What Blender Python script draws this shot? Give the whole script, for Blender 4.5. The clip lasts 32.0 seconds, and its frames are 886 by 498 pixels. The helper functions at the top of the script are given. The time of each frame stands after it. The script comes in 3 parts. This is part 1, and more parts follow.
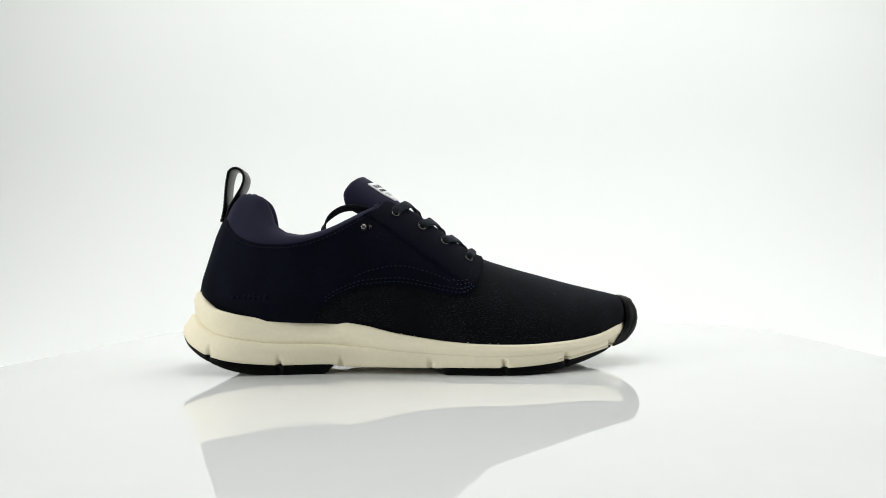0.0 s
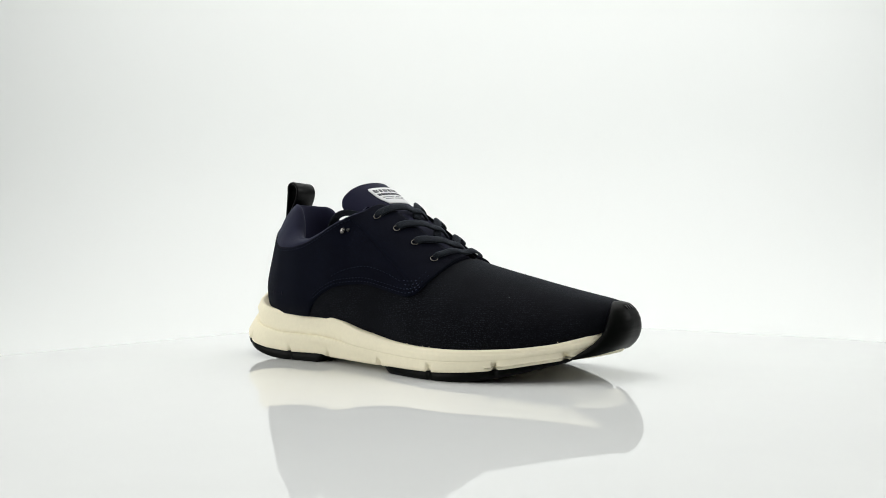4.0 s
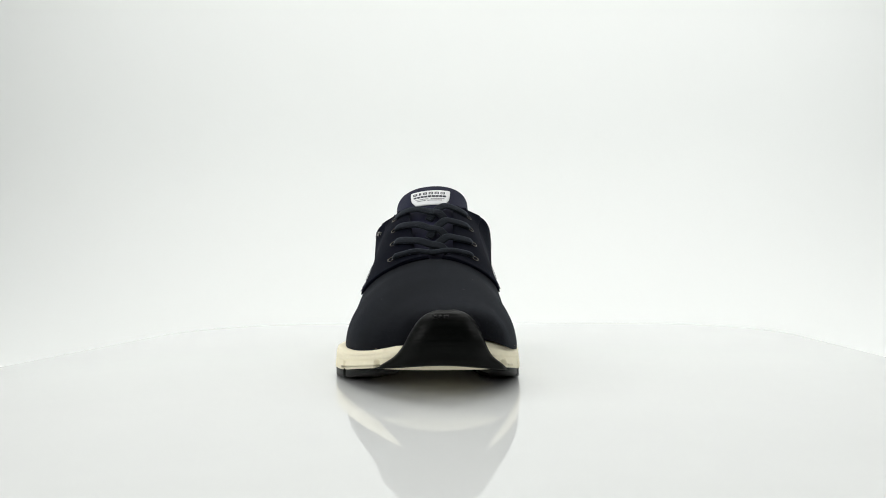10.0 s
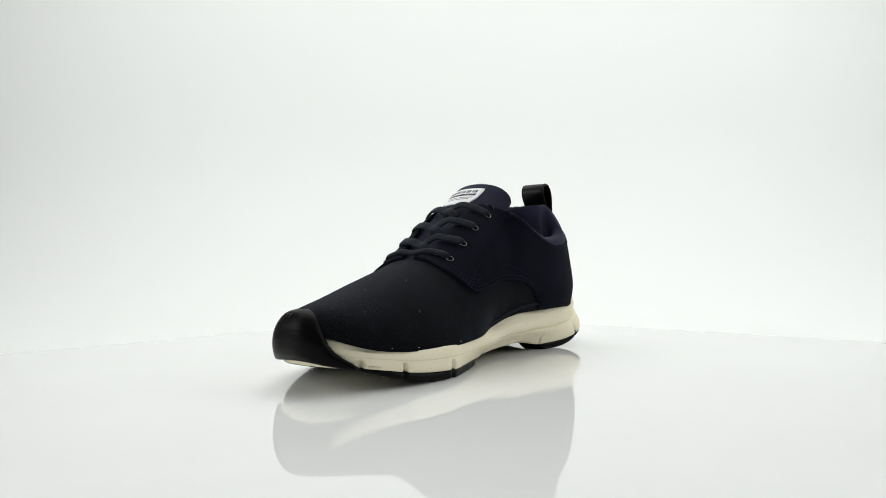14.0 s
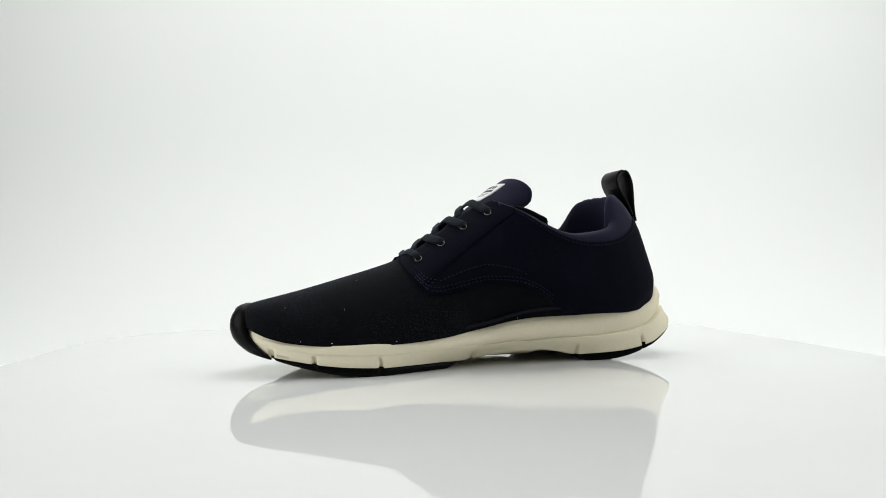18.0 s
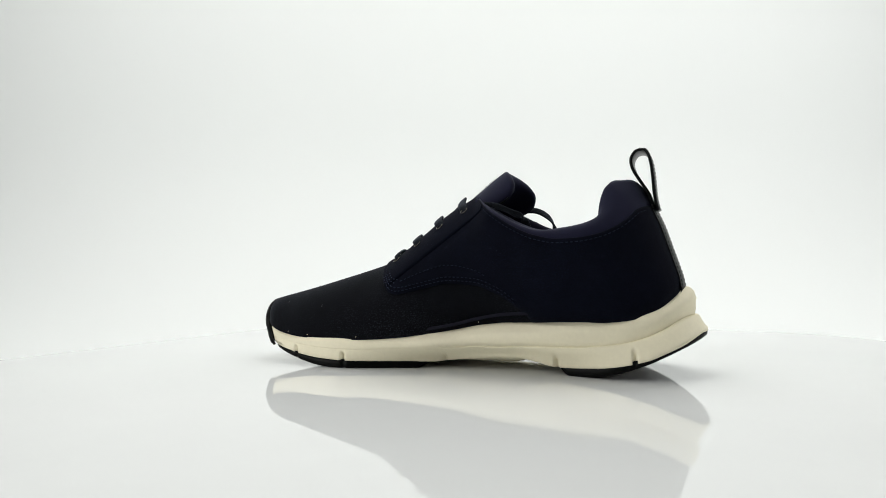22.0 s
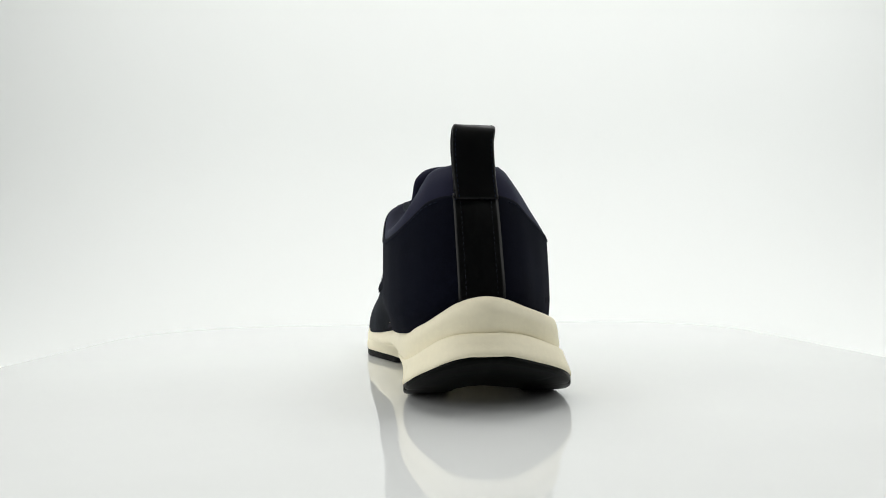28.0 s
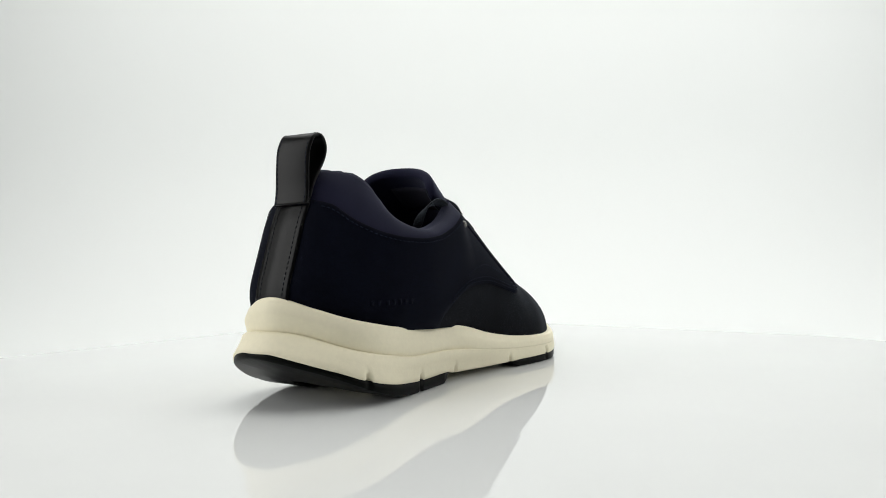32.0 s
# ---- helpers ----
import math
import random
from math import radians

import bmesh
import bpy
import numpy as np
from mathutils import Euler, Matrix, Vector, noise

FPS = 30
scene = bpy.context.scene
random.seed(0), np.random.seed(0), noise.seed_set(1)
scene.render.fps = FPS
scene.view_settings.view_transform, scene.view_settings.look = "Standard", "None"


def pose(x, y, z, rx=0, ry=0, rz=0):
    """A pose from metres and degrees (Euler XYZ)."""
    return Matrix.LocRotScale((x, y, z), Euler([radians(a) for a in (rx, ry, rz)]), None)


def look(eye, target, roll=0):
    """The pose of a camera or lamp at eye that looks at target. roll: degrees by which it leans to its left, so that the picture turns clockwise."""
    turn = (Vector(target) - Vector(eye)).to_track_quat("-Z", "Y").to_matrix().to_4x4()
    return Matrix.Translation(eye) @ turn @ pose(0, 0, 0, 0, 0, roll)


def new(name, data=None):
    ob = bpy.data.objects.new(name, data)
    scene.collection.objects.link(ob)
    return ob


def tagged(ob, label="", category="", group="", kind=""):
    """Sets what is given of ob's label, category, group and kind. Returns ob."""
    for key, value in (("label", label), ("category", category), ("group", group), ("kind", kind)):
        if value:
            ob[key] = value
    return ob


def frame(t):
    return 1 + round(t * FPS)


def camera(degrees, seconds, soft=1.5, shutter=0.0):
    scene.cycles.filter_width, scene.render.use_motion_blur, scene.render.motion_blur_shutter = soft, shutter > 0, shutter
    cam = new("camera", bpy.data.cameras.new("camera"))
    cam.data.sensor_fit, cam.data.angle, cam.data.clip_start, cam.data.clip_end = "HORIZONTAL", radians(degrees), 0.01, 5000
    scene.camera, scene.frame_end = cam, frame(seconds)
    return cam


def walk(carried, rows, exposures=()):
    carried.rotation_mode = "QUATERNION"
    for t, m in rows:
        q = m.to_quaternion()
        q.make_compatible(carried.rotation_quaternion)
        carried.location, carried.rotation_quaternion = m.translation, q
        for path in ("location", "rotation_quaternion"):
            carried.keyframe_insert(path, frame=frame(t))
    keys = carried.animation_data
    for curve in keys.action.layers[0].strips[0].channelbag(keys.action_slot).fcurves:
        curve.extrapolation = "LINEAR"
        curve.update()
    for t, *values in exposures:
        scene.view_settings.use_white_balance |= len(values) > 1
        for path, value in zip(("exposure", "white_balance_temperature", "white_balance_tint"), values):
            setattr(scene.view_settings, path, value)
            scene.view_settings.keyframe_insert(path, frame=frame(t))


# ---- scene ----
# Camera: stands still, low in front of the turntable.
cam = camera(67.42, 32.0, soft=0.95)
CAM = pose(0.0, -0.45, 0.0636, 91.45, 0.75, -0.385)
walk(cam, [(0.0, CAM), (32.0, CAM)], exposures=[(0.0, 0.08), (3.5, 0.05), (7.0, 0.0), (32.0, 0.0)])

SPIN = -9.404         # degrees a second, the turntable
MM = 0.001


# ---- light ----
def area(name, m, sx, sy, watts, colour=(1, 1, 1)):
    lamp = bpy.data.lights.new(name, "AREA")
    lamp.shape, lamp.size, lamp.size_y, lamp.energy, lamp.color = "RECTANGLE", sx, sy, watts, colour
    ob = new(name, lamp)
    ob.matrix_world = m
    return ob


world = bpy.data.worlds.new("studio")
scene.world = world
world.use_nodes = True
world.node_tree.nodes["Background"].inputs[0].default_value = (0.94, 0.98, 0.97, 1)
world.node_tree.nodes["Background"].inputs[1].default_value = 0.10
area("softbox_top", look((0.0, 0.02, 0.70), (0.0, 0.03, 0.0)), 0.8, 0.9, 1.66, (1.0, 1.0, 0.975))
area("softbox_back", look((0.0, 0.60, 1.45), (0.0, 0.75, 0.0)), 2.2, 0.8, 13.9, (1.0, 1.0, 0.98))
area("softbox_right", look((1.30, 0.00, 0.75), (0.10, 0.80, 0.28)), 0.9, 0.9, 7.35, (0.995, 1.0, 0.99))
area("softbox_left", look((-1.1, -0.42, 0.55), (-0.05, 0.25, 0.16)), 0.8, 0.8, 7.8, (1.0, 1.0, 0.985))


# ---- materials ----
def material(name, base, rough=0.6, spec=0.5, metal=0.0, grain=900.0, vary=0.15, bump=0.0, bump_scale=900.0, coat=0.0, sheen=0.0,
             stain=25.0, ior=1.45):
    m = bpy.data.materials.new(name)
    m.use_nodes = True
    nt = m.node_tree
    b = nt.nodes["Principled BSDF"]
    b.inputs["Roughness"].default_value = rough
    b.inputs["Metallic"].default_value = metal
    b.inputs["Specular IOR Level"].default_value = spec
    b.inputs["IOR"].default_value = ior
    b.inputs["Coat Weight"].default_value = coat
    b.inputs["Sheen Weight"].default_value = sheen
    b.inputs["Sheen Roughness"].default_value = 0.4
    b.inputs["Sheen Tint"].default_value = (0.72, 0.82, 1.0, 1)
    co = nt.nodes.new("ShaderNodeTexCoord")
    fine = nt.nodes.new("ShaderNodeTexNoise")
    fine.inputs["Scale"].default_value, fine.inputs["Detail"].default_value = grain, 3
    big = nt.nodes.new("ShaderNodeTexNoise")
    big.inputs["Scale"].default_value, big.inputs["Detail"].default_value = stain, 4
    nt.links.new(co.outputs["Object"], fine.inputs["Vector"])
    nt.links.new(co.outputs["Object"], big.inputs["Vector"])
    mix = nt.nodes.new("ShaderNodeMath")
    mix.operation = "ADD"
    nt.links.new(fine.outputs["Fac"], mix.inputs[0])
    nt.links.new(big.outputs["Fac"], mix.inputs[1])
    ramp = nt.nodes.new("ShaderNodeMapRange")
    ramp.inputs["From Min"].default_value, ramp.inputs["From Max"].default_value = 0.6, 1.4
    ramp.inputs["To Min"].default_value, ramp.inputs["To Max"].default_value = 1 - vary, 1 + vary
    nt.links.new(mix.outputs[0], ramp.inputs["Value"])
    tint = nt.nodes.new("ShaderNodeVectorMath")
    tint.operation = "SCALE"
    tint.inputs[0].default_value = base
    nt.links.new(ramp.outputs[0], tint.inputs["Scale"])
    nt.links.new(tint.outputs[0], b.inputs["Base Color"])
    if bump:
        relief = nt.nodes.new("ShaderNodeTexNoise")
        relief.inputs["Scale"].default_value, relief.inputs["Detail"].default_value = bump_scale, 3
        nt.links.new(co.outputs["Object"], relief.inputs["Vector"])
        bp = nt.nodes.new("ShaderNodeBump")
        bp.inputs["Strength"].default_value, bp.inputs["Distance"].default_value = bump, 0.0004
        nt.links.new(relief.outputs["Fac"], bp.inputs["Height"])
        nt.links.new(bp.outputs[0], b.inputs["Normal"])
    return m


def woven(name, base, thread, lint_colour, sheen=0.02, fine=1150.0, ripple=420.0):
    """Fine twill: short paler floats in broken diagonal rows, worn patches and a little lint."""
    m = material(name, base, rough=0.9, spec=0.08, vary=0.3, grain=1100, sheen=sheen, stain=60)
    nt = m.node_tree
    b = nt.nodes["Principled BSDF"]

    def node(kind, links=(), **values):
        n = nt.nodes.new(kind)
        for key, v in values.items():
            n.inputs[key.replace("_", " ")].default_value = v
        for key, socket in links:
            nt.links.new(socket, n.inputs[key])
        return n

    def ramp(socket, a, c):
        n = node("ShaderNodeMapRange", (("Value", socket),))
        n.inputs["From Min"].default_value, n.inputs["From Max"].default_value = a, c
        return n.outputs[0]

    def times(p, q):
        n = node("ShaderNodeMath", ((0, p), (1, q)))
        n.operation = "MULTIPLY"
        return n.outputs[0]
    co = node("ShaderNodeTexCoord").outputs["Object"]
    mp = node("ShaderNodeMapping", (("Vector", co),), Rotation=(0.2, 0.3, 0.65), Scale=(1.0, 3.6, 1.6))
    rib = node("ShaderNodeTexNoise", (("Vector", mp.outputs[0]),), Scale=fine, Detail=2.0)
    bp = node("ShaderNodeBump", (("Height", rib.outputs["Fac"]),), Strength=0.45, Distance=0.0003)
    nt.links.new(bp.outputs[0], b.inputs["Normal"])
    worn = node("ShaderNodeTexNoise", (("Vector", co),), Scale=22.0, Detail=4.0)
    wave = node("ShaderNodeTexWave", (("Vector", co),), Scale=ripple, Distortion=7.0, Detail=2.0, Detail_Scale=0.25)
    wave.bands_direction = "Z"
    rows_of = node("ShaderNodeMapRange", (("Value", wave.outputs["Fac"]),))
    rows_of.inputs["To Min"].default_value, rows_of.inputs["To Max"].default_value = 0.45, 1.25
    floats = times(times(ramp(rib.outputs["Fac"], 0.50, 0.66), ramp(worn.outputs["Fac"], 0.38, 0.66)), rows_of.outputs[0])
    spots = node("ShaderNodeTexVoronoi", (("Vector", co),), Scale=300.0)
    patch = node("ShaderNodeTexNoise", (("Vector", co),), Scale=45.0)
    lint = times(ramp(spots.outputs["Distance"], 0.13, 0.05), ramp(patch.outputs["Fac"], 0.60, 0.72))
    colour = b.inputs["Base Color"].links[0].from_socket
    for fac, tone in ((floats, thread), (lint, lint_colour)):
        mix = nt.nodes.new("ShaderNodeMix")
        mix.data_type = "RGBA"
        nt.links.new(fac, mix.inputs["Factor"])
        nt.links.new(colour, mix.inputs["A"])
        mix.inputs["B"].default_value = tone + (1,)
        colour = mix.outputs["Result"]
    nt.links.new(colour, b.inputs["Base Color"])
    return m


BACKDROP = material("white_backdrop", (0.86, 0.88, 0.87), rough=0.9, spec=0.1, grain=300, vary=0.01, stain=2)
# unseen room shell: tones set for the fill it bounces forward
ROOM_WALL = material("bounce_wall", (0.62, 0.62, 0.61), rough=0.9, spec=0.2, grain=60, vary=0.04, stain=3)
ROOM_FLOOR = material("bounce_floor", (0.30, 0.30, 0.30), rough=0.7, spec=0.3, grain=90, vary=0.1, stain=4)
BOARD = material("white_acrylic", (0.765, 0.78, 0.775), rough=0.02, spec=0.5, grain=60, vary=0.008, stain=5, ior=1.49)
STEEL = material("grey_paint", (0.5, 0.5, 0.5), rough=0.5, vary=0.05)
SUEDE = woven("navy_nubuck", (0.0019, 0.0026, 0.0070), (0.0042, 0.0060, 0.0152), (0.012, 0.014, 0.024), 0.015)
VAMP = woven("black_twill", (0.0026, 0.0030, 0.0046), (0.0150, 0.0168, 0.0215), (0.040, 0.043, 0.049), 0.06, 800.0, 270.0)
NEOPRENE = material("navy_neoprene", (0.0108, 0.0110, 0.0275), rough=0.8, spec=0.12, grain=1800, vary=0.2, bump=0.15, bump_scale=3000, sheen=0.09)
PATCH = material("grey_patch", (0.020, 0.020, 0.030), rough=0.85, spec=0.15, grain=1800, vary=0.25)
LINING = material("dark_lining", (0.010, 0.010, 0.018), rough=0.9, spec=0.2, grain=1500, vary=0.2)
LEATHER = material("black_leather", (0.0020, 0.0022, 0.0024), rough=0.33, spec=0.15, grain=600, vary=0.25, bump=0.09, bump_scale=900)
RUBBER = material("black_rubber", (0.0022, 0.0027, 0.0024), rough=0.38, spec=0.075, grain=500, vary=0.2, bump=0.12, bump_scale=400)
FOAM = material("cream_foam", (0.91, 0.845, 0.64), rough=0.55, spec=0.35, grain=420, vary=0.035, bump=0.22, bump_scale=620, stain=30)
CORD = woven("lace_cotton", (0.0080, 0.0098, 0.0130), (0.046, 0.053, 0.064), (0.10, 0.108, 0.12), 0.14, 820.0, 520.0)
THREAD = material("navy_thread", (0.0085, 0.0125, 0.024), rough=0.8, spec=0.1, vary=0.3)
PALE = material("worn_thread", (0.034, 0.040, 0.066), rough=0.9, spec=0.1, vary=0.5, grain=700)
LINT = material("lint", (0.12, 0.125, 0.13), rough=0.9, spec=0.1, vary=0.1)
GUNMETAL = material("gunmetal", (0.06, 0.06, 0.06), rough=0.22, metal=1.0, vary=0.1)
STUD = material("worn_nickel", (0.20, 0.19, 0.18), rough=0.2, metal=1.0, vary=0.1)
METAL = material("dark_nickel", (0.105, 0.10, 0.09), rough=0.24, metal=1.0, vary=0.1)
WHITE = material("white_label", (0.78, 0.79, 0.80), rough=0.8, spec=0.2, grain=2500, vary=0.06, bump=0.2, bump_scale=3000)
FAINT = material("pale_print", (0.30, 0.30, 0.32), rough=0.8, vary=0.1)
INK = material("label_print", (0.05, 0.052, 0.065), rough=0.8, vary=0.1)


# ---- mesh helpers ----
def part(name, bm, mat, parent, label="", smooth=True):
    """Links a bmesh as one mesh object under a thing or a part."""
    bmesh.ops.recalc_face_normals(bm, faces=bm.faces)
    me = bpy.data.meshes.new(name)
    bm.to_mesh(me)
    bm.free()
    me.materials.append(mat)
    if smooth:
        me.shade_smooth()
    ob = new(name, me)
    ob.parent = parent
    return tagged(ob, label)


def interp(x, xs, ys):
    """Smooth interpolation (Catmull-Rom slopes, clamped ends)."""
    n = len(xs)
    if x <= xs[0]:
        return ys[0]
    if x >= xs[-1]:
        return ys[-1]
    i = 0
    while xs[i + 1] < x:
        i += 1

    def slope(k):
        if k == 0 or k == n - 1:
            a, b = (0, 1) if k == 0 else (n - 2, n - 1)
            return (ys[b] - ys[a]) / (xs[b] - xs[a])
        l = (ys[k] - ys[k - 1]) / (xs[k] - xs[k - 1])
        r = (ys[k + 1] - ys[k]) / (xs[k + 1] - xs[k])
        return 0 if l * r <= 0 else 2 * l * r / (l + r)
    h = xs[i + 1] - xs[i]
    t = (x - xs[i]) / h
    m0, m1 = slope(i) * h, slope(i + 1) * h
    return ((2 * t ** 3 - 3 * t * t + 1) * ys[i] + (t ** 3 - 2 * t * t + t) * m0
            + (-2 * t ** 3 + 3 * t * t) * ys[i + 1] + (t ** 3 - t * t) * m1)


def table(*pairs):
    xs, ys = [p[0] for p in pairs], [p[1] for p in pairs]
    return lambda x: interp(x, xs, ys)


def smoothstep(x, a, b):
    t = min(1, max(0, (x - a) / (b - a)))
    return t * t * (3 - 2 * t)


def spline(points, n, closed=False):
    """n points along a Catmull-Rom curve through the given ones, evenly spaced."""
    P = [Vector(p) for p in points]
    k = len(P)
    dense = []
    for i in range(k if closed else k - 1):
        if closed:
            a, b, c, d = P[i - 1], P[i], P[(i + 1) % k], P[(i + 2) % k]
        else:
            b, c = P[i], P[i + 1]
            a = P[i - 1] if i else b * 2 - c
            d = P[i + 2] if i + 2 < k else c * 2 - b
        for j in range(24):
            t = j / 24
            dense.append(0.5 * (2 * b + (c - a) * t + (2 * a - 5 * b + 4 * c - d) * t * t + (3 * b - a - 3 * c + d) * t ** 3))
    dense.append(P[0] if closed else P[-1])
    run = [0.0]
    for p, q in zip(dense, dense[1:]):
        run.append(run[-1] + (q - p).length)
    out, j = [], 0
    for i in range(n):
        s = run[-1] * i / (n if closed else n - 1)
        while j < len(run) - 2 and run[j + 1] < s:
            j += 1
        w = (s - run[j]) / max(1e-9, run[j + 1] - run[j])
        out.append(dense[j].lerp(dense[j + 1], min(1, w)))
    return out


def grid(rows, closed_u=False, closed_v=False, bm=None):
    """A bmesh from rows of points in millimetres."""
    bm = bm or bmesh.new()
    V = [[bm.verts.new(Vector(p) * MM) for p in r] for r in rows]
    nr, nc = len(V), len(V[0])
    for i in range(nr if closed_v else nr - 1):
        for j in range(nc if closed_u else nc - 1):
            a, b = V[i][j], V[i][(j + 1) % nc]
            c, d = V[(i + 1) % nr][(j + 1) % nc], V[(i + 1) % nr][j]
            if len({a, b, c, d}) == 4:
                bm.faces.new((a, b, c, d))
    return bm, V


def merged(bm, d=1e-5):
    bmesh.ops.remove_doubles(bm, verts=bm.verts, dist=d)
    bmesh.ops.dissolve_degenerate(bm, edges=bm.edges, dist=1e-7)
    return bm


def thick(ob, mm, offset=-1.0):
    mod = ob.modifiers.new("thickness", "SOLIDIFY")
    mod.thickness, mod.offset = mm * MM, offset
    return ob


def ribbon(path, width_dirs, width, thickness, closed=False, bm=None):
    """A flat strap with rounded edges along path; width_dirs gives the across direction at each point."""
    P = [Vector(p) for p in path]
    n = len(P)
    rows = []
    for i in range(n):
        a = P[i - 1] if (i or closed) else P[i]
        b = P[(i + 1) % n] if (i + 1 < n or closed) else P[i]
        t = (b - a).normalized()
        across = Vector(width_dirs[i])
        across = (across - t * across.dot(t)).normalized()
        up = t.cross(across).normalized()
        w, h = width / 2, thickness / 2
        ring = []
        for y, z in ((-w, 0), (-w + h * 0.4, h * 0.75), (-w + h * 1.4, h), (0, h * 1.12), (w - h * 1.4, h), (w - h * 0.4, h * 0.75), (w, 0),
                     (w - h * 0.4, -h * 0.75), (w - h * 1.4, -h), (0, -h), (-w + h * 1.4, -h), (-w + h * 0.4, -h * 0.75)):
            ring.append(P[i] + across * y + up * z)
        rows.append(ring)
    bm, V = grid(rows, closed_u=True, closed_v=closed, bm=bm)
    if not closed:
        bm.faces.new(V[0])
        bm.faces.new(V[-1][::-1])
    return bm


# ---- studio ----
def backdrop():
    """White sweep: table, cove and back, closed round the set."""
    zt = -90
    prof = [(-800, zt), (400, zt), (700, zt)]
    for k in range(1, 13):
        a = math.pi / 2 * k / 12
        prof.append((700 + 500 * math.sin(a), zt + 500 - 500 * math.cos(a)))
    prof += [(1200, 1700)]
    rows = [[(x, y, z) for x in range(-1600, 1601, 200)] for y, z in prof]
    bm, _ = grid(rows)
    ob = part("backdrop", bm, BACKDROP, None)
    tagged(ob, "seamless white paper sweep behind the set", kind="structure")
    return ob


def bounce_room():
    """Unseen plain pale room added round the set for bounced fill: floor, four walls, ceiling."""
    x0, x1, y0, y1, z0, z1, t = -2400, 2400, -2600, 2000, -850, 1950, 100

    def slab(name, a, b, mat, label):
        bm = bmesh.new()
        bmesh.ops.create_cube(bm, size=1.0)
        for v in bm.verts:
            v.co = Vector([(a[i] + b[i]) / 2 + v.co[i] * (b[i] - a[i]) for i in range(3)]) * MM
        tagged(part(name, bm, mat, None, smooth=False), label, kind="structure")
    slab("floor", (x0 - t, y0 - t, z0 - t), (x1 + t, y1 + t, z0), ROOM_FLOOR, "unseen grey floor added to close the set")
    slab("ceiling", (x0 - t, y0 - t, z1), (x1 + t, y1 + t, z1 + t), ROOM_WALL, "unseen pale ceiling added for bounced light")
    slab("wall_south", (x0, y0 - t, z0), (x1, y0, z1), ROOM_WALL, "unseen pale wall added for bounced light")
    slab("wall_north", (x0, y1, z0), (x1, y1 + t, z1), ROOM_WALL, "unseen pale wall added for bounced light")
    slab("wall_west", (x0 - t, y0 - t, z0), (x0, y1 + t, z1), ROOM_WALL, "unseen pale wall added for bounced light")
    slab("wall_east", (x1, y0 - t, z0), (x1 + t, y1 + t, z1), ROOM_WALL, "unseen pale wall added for bounced light")


def board():
    """Glossy rounded-square sheet on a plain pedestal; both turn."""
    base = new("turntable")
    tagged(base, "glossy white rounded-square display turntable under the shoe", "turntable")
    h, r, t = 296, 128, 5
    loop = []
    for cx, cy, a0 in ((1, 1, 0), (-1, 1, 90), (-1, -1, 180), (1, -1, 270)):
        for k in range(17):
            a = radians(a0 + 90 * k / 16)
            loop.append((cx * (h - r) + r * math.cos(a), cy * (h - r) + r * math.sin(a)))
    turn = radians(-4)
    loop = [(x * math.cos(turn) - y * math.sin(turn), x * math.sin(turn) + y * math.cos(turn)) for x, y in loop]
    rows = []
    for z, s in ((-t, 0.998), (-t + 0.6, 1.0), (0, 1.0)):
        rows.append([(x * s, y * s, z) for x, y in loop])
    bm, V = grid(rows, closed_u=True)
    bm.faces.new(V[0][::-1])
    bm.faces.new(V[-1])
    part("board", bm, BOARD, base, "glossy white acrylic sheet", smooth=False)
    rows = [[(90 * s * math.cos(a), 90 * s * math.sin(a), z) for a in (2 * math.pi * k / 48 for k in range(48))]
            for s, z in ((1.0, -90), (1.02, -88), (1.02, -20), (0.9, -5.2))]
    bm, V = grid(rows, closed_u=True)
    bm.faces.new(V[0][::-1])
    bm.faces.new(V[-1])
    part("pedestal", bm, STEEL, base, "plain pedestal", smooth=False)
    return base


# ---- shoe: shared form, millimetres, x to the toe, y to the inner side ----
feather = table((-158, 49.6), (-155, 47.6), (-149, 43.2), (-141, 39.4), (-130, 36.2), (-111, 32.7), (-87, 31), (-62, 29.8), (-45, 27.2), (-25, 22.3), (-8, 19.4),
                (8, 17.3), (30, 15.8), (55, 15.4), (78, 16.2), (98, 18.4), (110, 21.4), (119, 25), (126, 28.4), (135, 33))
feather_lift = table((-66, 0), (-50, 0.9), (-25, 2.2), (10, 2.3), (40, 2.0), (75, 1.9), (100, 1.7), (118, 1.6))
cream_bottom = table((-168, 23.6), (-163, 20.5), (-157, 17.3), (-150, 14.2), (-143, 11.2), (-135, 8.8), (-126, 6.8), (-115, 5.2), (-93, 3.8), (-66, 4.0), (-58, 2.6), (-5, 2.2), (8, 2.4),
                     (38, 2.6), (62, 3.6), (78, 5.2), (97, 8.4), (110, 10.4), (120, 11), (127, 11.6))
tread = table((-168, 21.3), (-164, 18.8), (-157, 15.1), (-150, 11.6), (-143, 8.2), (-135, 4.9), (-124, 1.2), (-112, -1.2), (-98, -1.9), (52, -1.9), (66, -0.9), (78, 1.2), (93, 4.7), (108, 9), (118, 11.4), (124, 12.4))
